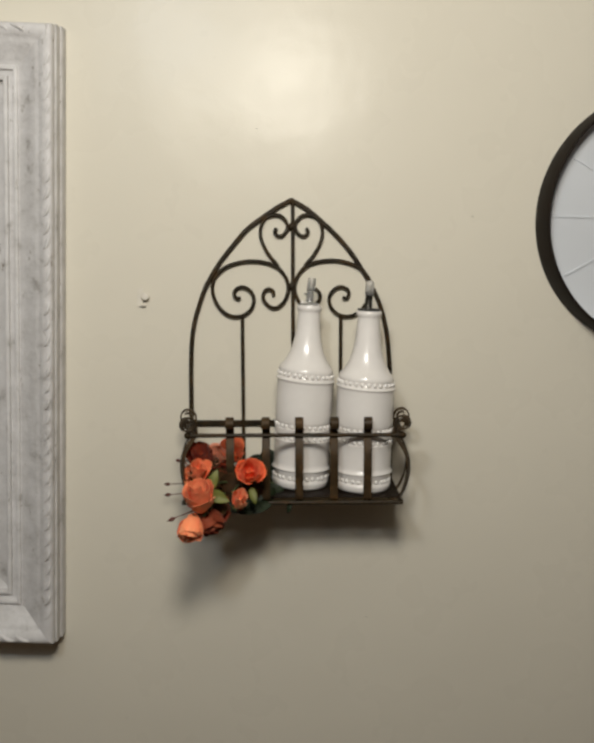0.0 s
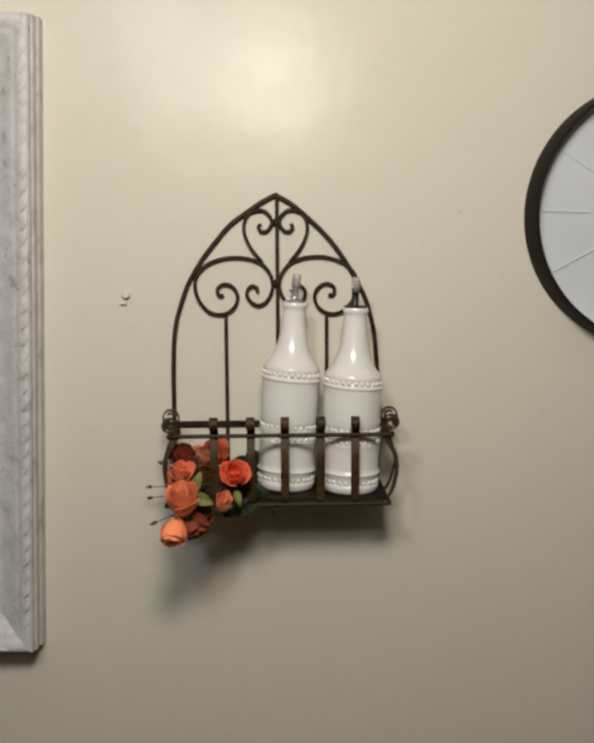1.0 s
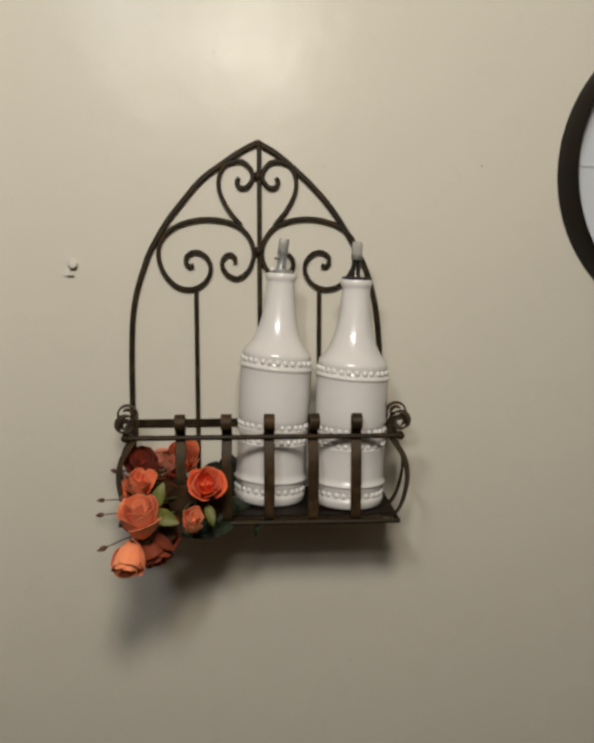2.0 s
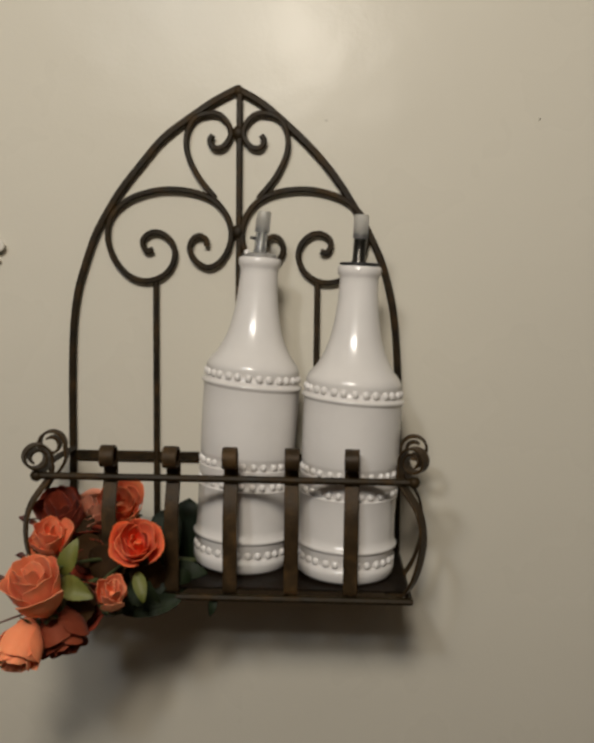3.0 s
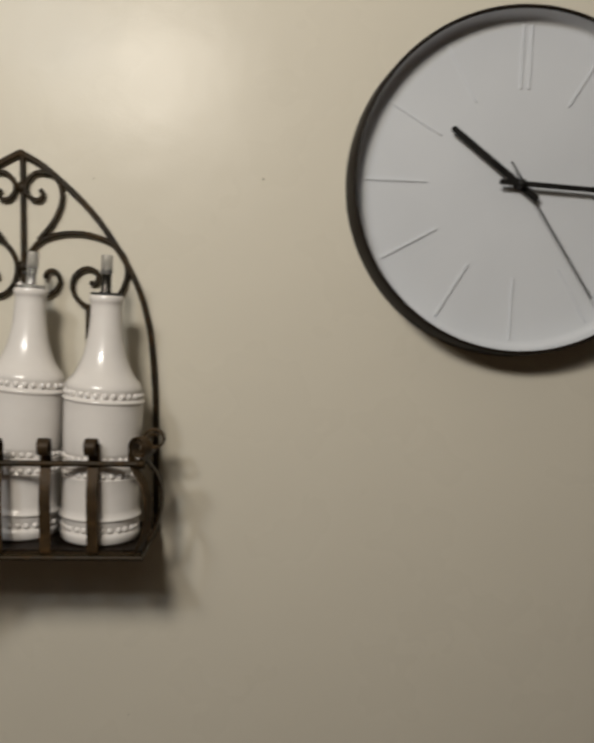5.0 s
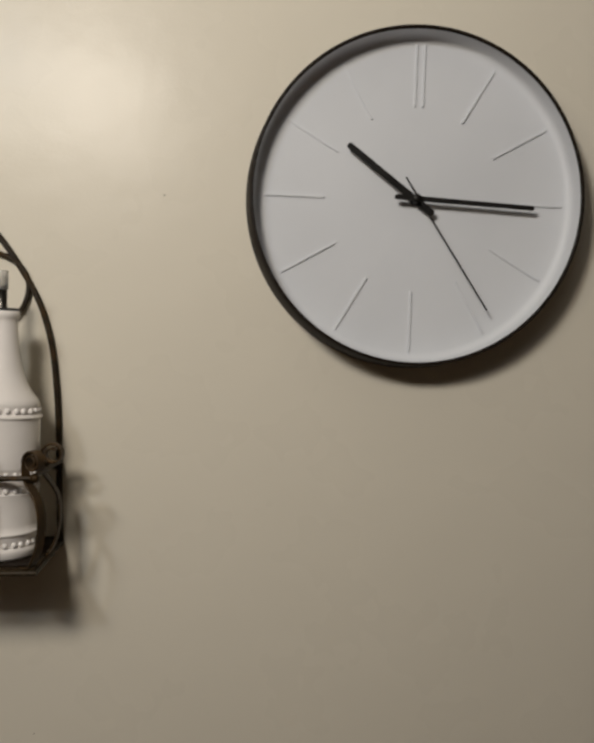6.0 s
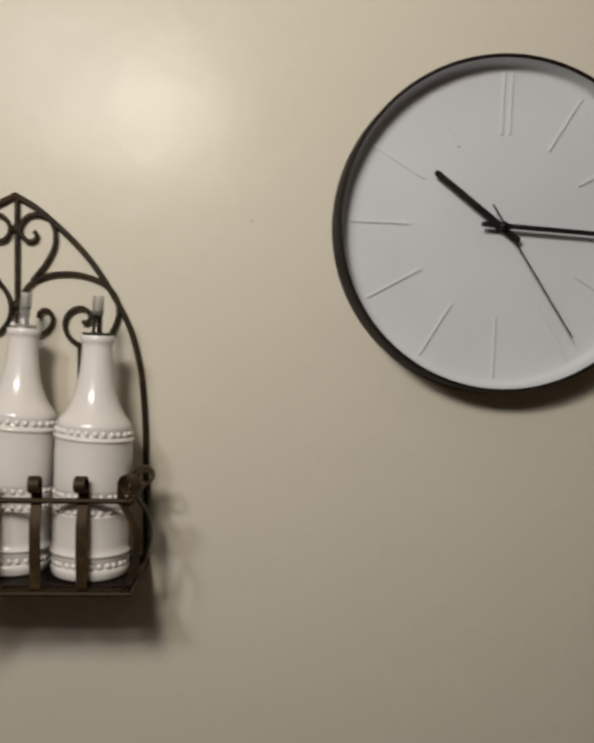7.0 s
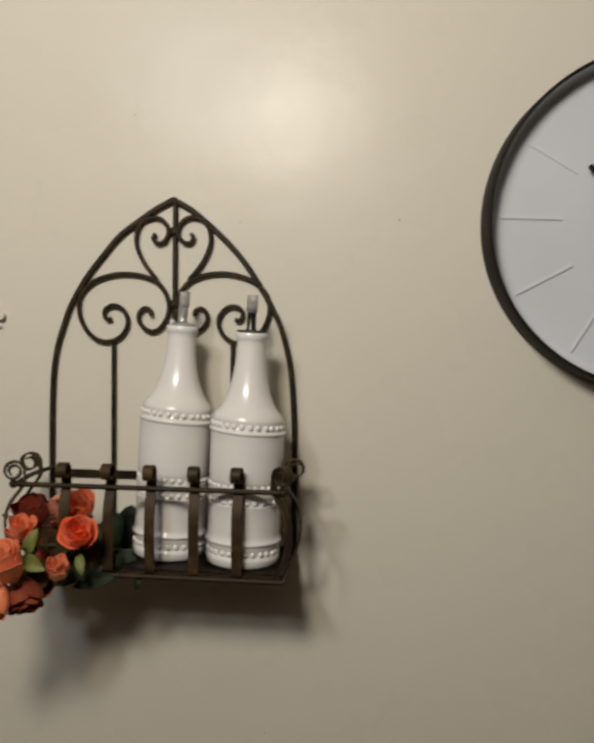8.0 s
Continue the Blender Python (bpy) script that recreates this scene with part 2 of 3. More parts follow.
def sheet(bm, rows, thick):
    """A closed thin sheet from a grid of places."""
    nv, nu = len(rows), len(rows[0])
    normals = []
    for j in range(nv):
        line = []
        for i in range(nu):
            du = rows[j][min(i + 1, nu - 1)] - rows[j][max(i - 1, 0)]
            dv = rows[min(j + 1, nv - 1)][i] - rows[max(j - 1, 0)][i]
            n = du.cross(dv)
            line.append(n.normalized() if n.length > 1e-12 else Vector((0, 0, 1)))
        normals.append(line)
    front = [[bm.verts.new(rows[j][i] + normals[j][i] * thick / 2) for i in range(nu)] for j in range(nv)]
    back = [[bm.verts.new(rows[j][i] - normals[j][i] * thick / 2) for i in range(nu)] for j in range(nv)]
    for j in range(nv - 1):
        for i in range(nu - 1):
            bm.faces.new((front[j][i], front[j][i + 1], front[j + 1][i + 1], front[j + 1][i]))
            bm.faces.new((back[j][i], back[j + 1][i], back[j + 1][i + 1], back[j][i + 1]))
    edge = [(0, i) for i in range(nu)] + [(j, nu - 1) for j in range(1, nv)] + [(nv - 1, i) for i in range(nu - 2, -1, -1)] + [(j, 0) for j in range(nv - 2, 0, -1)]
    for (a, b), (c, d) in zip(edge, edge[1:] + edge[:1]):
        bm.faces.new((front[a][b], back[a][b], back[c][d], front[c][d]))


# ---- room ----
# Only the north wall shows; the unseen rest is sized to limit bounce.
ROOM_X, ROOM_Y, ROOM_Z = (-4.6, 4.6), -8.5, 3.0


def slab(name, x0, x1, y0, y1, z0, z1, material, label, category):
    bm = bmesh.new()
    box(bm, x0, x1, y0, y1, z0, z1)
    return tagged(finish(name, bm, material, smooth=False), label, category, kind="structure")


slab("wall_north", *ROOM_X, 0.0, 0.12, 0.0, ROOM_Z, WALL, "beige semi-gloss painted wall with a soft lamp glare", "wall")
slab("wall_south", *ROOM_X, ROOM_Y - 0.12, ROOM_Y, 0.0, ROOM_Z, WALL, "unseen plain beige painted wall behind the viewer", "wall")
slab("wall_west", ROOM_X[0] - 0.12, ROOM_X[0], ROOM_Y - 0.12, 0.12, 0.0, ROOM_Z, WALL, "unseen plain beige painted side wall", "wall")
slab("wall_east", ROOM_X[1], ROOM_X[1] + 0.12, ROOM_Y - 0.12, 0.12, 0.0, ROOM_Z, WALL, "unseen plain beige painted side wall", "wall")
slab("floor", ROOM_X[0] - 0.12, ROOM_X[1] + 0.12, ROOM_Y - 0.12, 0.12, -0.1, 0.0, FLOOR, "unseen brown floor, tone raised to bounce warm light", "floor")
slab("ceiling", ROOM_X[0] - 0.12, ROOM_X[1] + 0.12, ROOM_Y - 0.12, 0.12, ROOM_Z, ROOM_Z + 0.1, CEILING, "unseen cream ceiling, tone lowered to cut bounced light", "ceiling")


# ---- picture frame ----
def picture_frame():
    """Mitred moulding: sharp outer fillets, a carved leaf band, a wide cove and inner steps."""
    right, left, low, high = -0.2880, -0.904, 1.1480, 1.9290
    w, h = right - left, high - low
    frame_ob = thing("picture_frame", pose((left + right) / 2, -0.0005, (low + high) / 2, 0, 0.95, 0), "large carved whitewashed wooden picture frame with scuffed chalky paint", "picture frame")
    profile = [(0.0, 0.0), (0.0, 0.0160), (0.0008, 0.0180), (0.0022, 0.0188), (0.0024, 0.0210), (0.0020, 0.0330), (0.0026, 0.0355), (0.0040, 0.0362), (0.0042, 0.0400), (0.0046, 0.0460),
               (0.0070, 0.0484), (0.0110, 0.0486), (0.0160, 0.0470), (0.0192, 0.0448), (0.0215, 0.0428), (0.0240, 0.0424), (0.0280, 0.0402), (0.0350, 0.0357), (0.0430, 0.0308), (0.0500, 0.0285),
               (0.0508, 0.0315), (0.0532, 0.0325), (0.0556, 0.0315), (0.0564, 0.0270), (0.0620, 0.0265), (0.0630, 0.0300), (0.0655, 0.0310), (0.0680, 0.0300), (0.0690, 0.0220), (0.0830, 0.0180), (0.0830, 0.0)]
    rng = random.Random(4)
    # each member: where it starts, which way it runs, and which way is inward
    sides = [((w / 2, -h / 2), (0, 1), (-1, 0), h), ((w / 2, h / 2), (-1, 0), (0, -1), w), ((-w / 2, h / 2), (0, -1), (1, 0), h), ((-w / 2, -h / 2), (1, 0), (0, 1), w)]
    for (sx, sz), (rx, rz), (ix, iz), length in sides:
        bm = bmesh.new()
        rings, steps = [], 60
        for k in range(steps + 1):
            ring = []
            for s, d in profile:
                run = s + (length - 2 * s) * k / steps
                sag = 0.0006 * noise.noise(Vector((run * 22, s * 60, ix * 3 + iz * 7))) if 0.0 < s < 0.08 and d > 0 else 0.0
                ring.append(bm.verts.new((sx + rx * run + ix * s, -(d + sag), sz + rz * run + iz * s)))
            rings.append(ring)
        for a, b in zip(rings, rings[1:]):
            for k in range(1, len(a)):
                bm.faces.new((a[k - 1], a[k], b[k], b[k - 1]))
            bm.faces.new((a[-1], a[0], b[0], b[-1]))
        bm.faces.new(rings[0])
        bm.faces.new(rings[-1][::-1])
        member = part("frame_member", bm, WHITEWASH, frame_ob, angle=50)
        # a band of slanting carved leaves
        bm = bmesh.new()
        pitch = 0.0195
        count = int((length - 0.03) / pitch)
        for k in range(count):
            run = 0.015 + (length - 0.03) * (k + 0.5) / count
            lanes = [(0.0095, -0.62, rng.uniform(0.9, 1.1), 0.0115, 0.0032, rng.uniform(0.0028, 0.0042), 0.0470)]
            for lane, turn, size, long, wide, proud, deep in lanes:
                along = run + rng.uniform(-0.001, 0.001)
                if not 0.034 < along < length - 0.034:
                    continue
                long, wide = long * size, wide * size
                c, s_ = math.cos(turn), math.sin(turn)
                rows = []
                for j in range(4):
                    e = math.pi / 2 * j / 3
                    ring = []
                    for i in range(10):
                        f = 2 * math.pi * i / 10
                        u, v = long * math.cos(f) * math.cos(e), wide * math.sin(f) * math.cos(e)
                        v += 0.22 * u * u / long
                        a_, b_ = along + u * c - v * s_, lane + u * s_ * 0.6 + v * c
                        ring.append(bm.verts.new((sx + rx * a_ + ix * b_, -(deep - (0.004 if j == 0 else 0.0) + proud * math.sin(e)), sz + rz * a_ + iz * b_)))
                    rows.append(ring)
                for a, b in zip(rows, rows[1:]):
                    for i in range(10):
                        bm.faces.new((a[i - 1], a[i], b[i], b[i - 1]))
                bm.faces.new(rows[-1])
        carving = part("carving", bm, WHITEWASH, member, "carved twisting leaf band")
    bm = bmesh.new()
    box(bm, -w / 2 + 0.08, w / 2 - 0.08, -0.008, -0.003, -h / 2 + 0.08, h / 2 - 0.08, 0.0005)
    part("backing_panel", bm, BACKING, frame_ob, "plain grey panel inside the frame")
    return frame_ob


picture_frame()

# ---- wall rack ----
RACK = pose(0.0, -0.0045, 1.724, 0, -1.3, 0)
RAIL_Z, BASE_Z, FRONT = -0.2805, -0.3625, -0.106
SHELF = -0.3562
CORNER = {-1: -0.1205, 1: 0.1275}


def wall_rack():
    rack = thing("wall_rack", RACK, "dark bronze wrought-iron wall rack with pointed scrolled arch and basket", "wall rack")
    # the two sides were bent by hand and differ a little
    arch = {-1: [(0.0, 0.0), (0.0180, -0.0095), (0.0360, -0.0215), (0.0570, -0.0372), (0.0755, -0.0583), (0.0905, -0.0772), (0.1015, -0.0945),
                 (0.1110, -0.1122), (0.1198, -0.1370), (0.1252, -0.1560), (0.1288, -0.1810), (0.1303, -0.2150), (0.1308, -0.2550), (0.1310, -0.3655)],
            1: [(0.0, 0.0), (0.0195, -0.0112), (0.0400, -0.0282), (0.0590, -0.0462), (0.0755, -0.0655), (0.0910, -0.0885), (0.1035, -0.1105),
                (0.1130, -0.1310), (0.1195, -0.1530), (0.1240, -0.1770), (0.1272, -0.2150), (0.1285, -0.2550), (0.1290, -0.3655)]}
    bar = flat_section(0.0056, 0.0046, 0.0012)
    for s in (-1, 1):
        bm = bmesh.new()
        sweep(bm, spline([(s * x, 0, z) for x, z in arch[s]], 5), bar, up=(0, 1, 0))
        part("arch_bar", bm, IRON, rack)
        # the large scroll: one bar rolled up at both ends, resting on the arch
        big = [(0.0655, -0.1228), (0.0700, -0.1240), (0.0733, -0.1195), (0.0722, -0.1135), (0.0655, -0.1095), (0.0575, -0.1108), (0.0505, -0.1175),
               (0.0482, -0.1270), (0.0520, -0.1375), (0.0613, -0.1452), (0.0734, -0.1472), (0.0853, -0.1428), (0.0957, -0.1309), (0.1010, -0.1147),
               (0.0985, -0.0985), (0.0850, -0.0850), (0.0660, -0.0783), (0.0490, -0.0768), (0.0318, -0.0790), (0.0176, -0.0850), (0.0080, -0.0960),
               (0.0042, -0.1085), (0.0060, -0.1209), (0.0125, -0.1315), (0.0215, -0.1362), (0.0310, -0.1323), (0.0365, -0.1235), (0.0348, -0.1155), (0.0290, -0.1118), (0.0236, -0.1150), (0.0232, -0.1200)]
        bm = bmesh.new()
        sweep(bm, spline([(s * x, -0.0008, z + (0.0012 if s > 0 else 0.0004) * max(0.0, (z + 0.11) / 0.035)) for x, z in big], 4), flat_section(0.0044, 0.0040, 0.0010), up=(0, 1, 0))
        part("large_scroll", bm, IRON, rack)
        heart = [(0.0165, -0.0830), (0.0300, -0.0664), (0.0383, -0.0490), (0.0388, -0.0345), (0.0335, -0.0232), (0.0234, -0.0187), (0.0135, -0.0198),
                 (0.0062, -0.0275), (0.0052, -0.0360), (0.0105, -0.0436), (0.0175, -0.0446), (0.0212, -0.0395), (0.0186, -0.0350)]
        bm = bmesh.new()
        sweep(bm, spline([(s * x, -0.0012, z) for x, z in heart], 4), flat_section(0.0042, 0.0038, 0.0010), up=(0, 1, 0))
        part("heart_scroll", bm, IRON, rack)
        bm = bmesh.new()
        sweep(bm, [Vector((s * 0.0633, -0.0002, -0.1462 - 0.2185 * k / 8)) for k in range(9)], flat_section(0.0046, 0.0040, 0.0010), up=(0, 1, 0))
        part("upright_rod", bm, IRON, rack)
    bm = bmesh.new()
    sweep(bm, [Vector((0.0018, -0.0004, -0.003 - 0.3610 * k / 12)) for k in range(13)], flat_section(0.0048, 0.0040, 0.0010), up=(0, 1, 0))
    part("centre_rod", bm, IRON, rack)
    # weld beads where the scrolls meet the centre rod
    for z, r in ((-0.0330, 0.0052), (-0.1085, 0.0056), (-0.0015, 0.0040)):
        bm = bmesh.new()
        bmesh.ops.create_icosphere(bm, subdivisions=2, radius=r)
        for v in bm.verts:
            v.co = Vector((v.co.x * 0.9 + 0.0008, v.co.y * 0.42 - 0.0014, v.co.z + z)) * 1.0 + 0.0004 * noise.noise_vector(v.co * 400)
        part("weld", bm, IRON, rack)
    bm = bmesh.new()
    sweep(bm, [Vector((-0.132 + 0.264 * k / 10, 0.0006, -0.2865)) for k in range(11)], flat_section(0.0030, 0.0072, 0.0006), up=(0, 0, 1))
    part("back_rail", bm, IRON, rack, "flat iron back rail")
    bm = bmesh.new()
    sweep(bm, [Vector((CORNER[-1] - 0.005 + (CORNER[1] - CORNER[-1] + 0.010) * k / 10, FRONT, RAIL_Z)) for k in range(11)], round_section(0.0025), up=(0, 0, 1))
    part("front_rail", bm, IRON, rack)
    for s in (-1, 1):
        bm = bmesh.new()
        sweep(bm, spline([(s * 0.130, -0.001, RAIL_Z - 0.001), (s * 0.130, -0.05, RAIL_Z), (CORNER[s] + s * 0.001, FRONT + 0.001, RAIL_Z + 0.0005)], 4), round_section(0.0024), up=(0, 0, 1))
        part("side_rail", bm, IRON, rack)
        bm = bmesh.new()
        sweep(bm, [Vector((s * 0.1300, -0.001 + (FRONT + 0.001) * k / 6, BASE_Z)) for k in range(7)], round_section(0.0025), up=(0, 0, 1))
        part("bottom_side_rail", bm, IRON, rack)
    for y in (0.0, FRONT):
        bm = bmesh.new()
        sweep(bm, [Vector((-0.132 + 0.264 * k / 10, y, BASE_Z)) for k in range(11)], round_section(0.0026), up=(0, 0, 1))
        part("bottom_rail", bm, IRON, rack)

    # Plate added across the slats to deepen the shadow below the rack.
    bm = bmesh.new()
    box(bm, -0.1290, 0.1290, FRONT + 0.002, -0.0005, SHELF - 0.0012, SHELF, 0.0004)
    part("gap_plate", bm, SHADEIRON, rack, "thin iron plate added to close the slat gaps")

    def strap(x, y, turn, bulge, reach, height=0.0, size=1.0, turns=0.0):
        """A flat strap rolled outward over the rail, bowed to the bottom and bent under as a shelf slat."""
        rz, bz = RAIL_Z, BASE_Z
        line = []
        cx, cz, r = 0.0050 + 0.0082 * (size - 1), rz + 0.0142 + height, 0.0086 * size
        count = 22 + int(22 * turns)
        for k in range(count):
            f = k / (count - 1)
            a = math.pi - (math.pi + 1.9 + math.pi * 0.2 + 2 * math.pi * turns) * (1 - f)
            rr = r * (0.55 - 0.22 * turns + (0.45 + 0.22 * turns) * f)
            line.append((cx + rr * math.cos(a), cz + rr * math.sin(a)))
        line = [(o, z) for o, z in line]
        tail = spline([(-0.0032, cz, 0), (-0.0034, rz, 0), (bulge * 0.75, rz - 0.020, 0), (bulge, rz - 0.040, 0), (bulge * 0.7, rz - 0.062, 0), (0.0026, bz + 0.006, 0), (-0.002, SHELF - 0.0024, 0), (-0.010, SHELF - 0.0024, 0), (-reach, SHELF - 0.0024, 0)], 5)
        line += [(p.x, p.y) for p in tail[1:]]
        m = pose(x, y, 0, 0, 0, turn)
        bm = bmesh.new()
        pts = [m @ Vector((0, -o, z)) for o, z in line]
        side = (m.to_3x3() @ Vector((1, 0, 0))).normalized()
        sweep(bm, pts, flat_section(0.0017, 0.0098, 0.0005), up=side)
        part("strap", bm, STRAP, rack, "flat strap rolled over at the top")

    for x, turn in ((-0.0738, 2), (-0.0312, -2), (0.0080, 1), (0.0492, 3), (0.0895, -3)):
        strap(x, FRONT, turn, 0.0045, 0.100)
    for s in (-1, 1):
        strap(CORNER[s] - s * 0.002, FRONT + 0.003, s * 58, 0.014, 0.011, -0.002 if s < 0 else 0.000, 1.15, 0.75)
        strap(CORNER[s] + s * 0.002, -0.058, s * 86, 0.013, 0.120, -0.001 if s < 0 else 0.000, 1.20, 0.45)
        bm = bmesh.new()
        bmesh.ops.create_icosphere(bm, subdivisions=2, radius=0.0042, matrix=Matrix.Translation((CORNER[s] + s * 0.0035, FRONT, RAIL_Z)))
        part("rail_knob", bm, IRON, rack)
    return rack


wall_rack()

# ---- bottles ----


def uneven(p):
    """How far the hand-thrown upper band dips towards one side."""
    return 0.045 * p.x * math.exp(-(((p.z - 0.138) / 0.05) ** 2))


def bead_mesh():
    bm = bmesh.new()
    bmesh.ops.create_icosphere(bm, subdivisions=2, radius=1.0)
    for v in bm.verts:
        v.co.y = math.copysign(abs(v.co.y) ** 0.75, v.co.y)
        v.co.z = math.copysign(abs(v.co.z) ** 0.70, v.co.z)
    mesh = bpy.data.meshes.new("bead")
    bm.to_mesh(mesh)
    bm.free()
    mesh.materials.append(CERAMIC)
    mesh.polygons.foreach_set("use_smooth", [True] * len(mesh.polygons))
    return mesh


BEAD = bead_mesh()


def sagged(z, drop):
    """Lowers the shoulder of a bottle by drop and leaves its foot and lip where they are."""
    if z < 0.09:
        return z
    return z - drop * ((z - 0.09) / 0.052 if z < 0.142 else (0.2275 - min(z, 0.2275)) / 0.0855)


def bottle(m, label, gasket, tall, drop=0.0):
    ob = thing("oil_bottle", m, label, "bottle", "oil bottles in the rack")
    outer = [(0.0, 0.0020), (0.024, 0.0020), (0.027, 0.0000), (0.0325, 0.0003), (0.0348, 0.0030), (0.0354, 0.0075), (0.0353, 0.0107), (0.0328, 0.0119), (0.0333, 0.0168), (0.0345, 0.0190), (0.0347, 0.0213), (0.0350, 0.0225), (0.0363, 0.0233), (0.0367, 0.0246),
             (0.0362, 0.0257), (0.0348, 0.0266), (0.0346, 0.0320), (0.0344, 0.0450), (0.0347, 0.0590), (0.0352, 0.0606), (0.0328, 0.0618), (0.0333, 0.0665), (0.0345, 0.0684), (0.0350, 0.0700), (0.0350, 0.0740), (0.0352, 0.0752), (0.0328, 0.0763), (0.0333, 0.0810), (0.0345, 0.0830), (0.0348, 0.0850),
             (0.0350, 0.0985), (0.0351, 0.1185), (0.0351, 0.1322), (0.0353, 0.1336), (0.0364, 0.1345), (0.0368, 0.1357), (0.0363, 0.1368), (0.0351, 0.1377), (0.0328, 0.1392), (0.0332, 0.1440), (0.0341, 0.1462), (0.0334, 0.1490),
             (0.0318, 0.1522), (0.0278, 0.1566), (0.0244, 0.1622), (0.0216, 0.1682), (0.0193, 0.1747), (0.0174, 0.1822), (0.0159, 0.1906), (0.0148, 0.1990), (0.0141, 0.2073), (0.0137, 0.2148), (0.0136, 0.2186),
             (0.0140, 0.2204), (0.0150, 0.2219), (0.0154, 0.2240), (0.0152, 0.2265), (0.0146, 0.2275), (0.0135, 0.2275), (0.0125, 0.2260), (0.0120, 0.2176), (0.0, 0.2167)]
    bm = bmesh.new()
    lathe(bm, outer, 64)
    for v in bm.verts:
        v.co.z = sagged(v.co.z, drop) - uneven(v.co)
    bmesh.ops.scale(bm, vec=(1, 1, tall), verts=bm.verts[:])
    body = part("body", bm, CERAMIC, ob, angle=70)
    for z, r, count, size in ((0.0145, 0.0332, 28, 0.0028), (0.0643, 0.0332, 28, 0.0026), (0.0788, 0.0332, 28, 0.0026), (0.1420, 0.0332, 28, 0.0029)):
        for k in range(count):
            a = 2 * math.pi * (k + 0.06 * math.sin(k * 2.7)) / count
            bead = new("bead", BEAD)
            bead.parent = body
            p = Vector((r * math.cos(a), r * math.sin(a), z))
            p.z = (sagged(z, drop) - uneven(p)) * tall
            bead.matrix_basis = Matrix.Translation(p) @ Matrix.Rotation(a, 4, "Z") @ Matrix.Diagonal((0.0026, size * 0.86, size * 0.95, 1))
    # pourer
    top = 0.2275 * tall
    if gasket:
        bm = bmesh.new()
        lathe(bm, [(0.0, top - 0.004), (0.0122, top - 0.004), (0.0124, top + 0.0004), (0.0142, top + 0.0008), (0.0142, top + 0.0020), (0.0136, top + 0.0024), (0.0, top + 0.0024)], 32)
        part("gasket", bm, RUBBER, ob, "black rubber stopper rim")
        tilt = pose(-0.001, 0.001, top + 0.002, 3, 1, 0) @ Matrix.Diagonal((0.9, 0.9, 0.98, 1))
    else:
        bm = bmesh.new()
        lathe(bm, [(0.0, top - 0.004), (0.0118, top - 0.004), (0.0120, top + 0.0012), (0.0112, top + 0.0028), (0.0085, top + 0.0034), (0.0, top + 0.0034)], 32)
        part("gasket", bm, FROSTED, ob, "cloudy plastic stopper rim")
        tilt = pose(-0.0005, 0.000, top + 0.003, 2, 3, 0) @ Matrix.Diagonal((0.9, 0.9, 0.88, 1))
        bm = bmesh.new()
        bmesh.ops.create_uvsphere(bm, u_segments=12, v_segments=8, radius=0.0026, matrix=Matrix.Translation((-0.0090, -0.0045, top + 0.0030)))
        part("vent_ball", bm, CERAMIC, ob)
        bm = bmesh.new()
        sweep(bm, [tilt @ Vector(p) for p in ((-0.0042, -0.003, 0.012), (-0.0075, -0.004, 0.0122), (-0.0085, -0.004, 0.0122))], round_section(0.0011, 8))
        part("vent_pin", bm, RUBBER, ob)
    bm = bmesh.new()
    lathe(bm, [(0.0056, 0.0), (0.0056, 0.0015), (0.0050, 0.0025), (0.0049, 0.0215), (0.0040, 0.0215), (0.0040, 0.0)], 24, tilt)
    spout = part("spout", bm, SMOKE if gasket else CLEAR, ob, "dark glossy pouring spout" if gasket else "clear plastic pouring spout")
    bm = bmesh.new()
    lathe(bm, [(0.0, 0.0), (0.0016, 0.0), (0.0016, 0.021), (0.0, 0.021)], 16, tilt @ pose(-0.0021, 0, 0))
    part("spout_tube", bm, STEEL, spout, "dark steel pouring tube")
    bm = bmesh.new()
    lathe(bm, [(0.0, 0.0), (0.0012, 0.0), (0.0012, 0.020), (0.0, 0.020)], 10, tilt @ pose(0.0024, 0, 0))
    part("air_tube", bm, RUBBER, spout)
    bm = bmesh.new()
    lathe(bm, [(0.0054, 0.0175), (0.0058, 0.0180), (0.0057, 0.0325), (0.0052, 0.0345), (0.0, 0.0348), (0.0, 0.0300), (0.0044, 0.0290), (0.0045, 0.0180)], 24, tilt)
    part("spout_cap", bm, FROSTED, spout, "frosted plastic cap")
    return ob


bottle(pose(0.0175, -0.0525, 1.3684, -0.3, 1.9, 0), "white glazed ceramic oil bottle with beaded bands and clear pourer", False, 0.993)
bottle(pose(0.0945, -0.0670, 1.3700, 0.2, 0.6, 0), "white glazed ceramic oil bottle with beaded bands and dark capped pourer", True, 0.967, 0.0045)

# ---- artificial roses ----


def turned(place, axis, spin=0.0):
    return Matrix.Translation(place) @ Vector(axis).to_track_quat("Z", "Y").to_matrix().to_4x4() @ pose(0, 0, 0, 0, 0, spin)


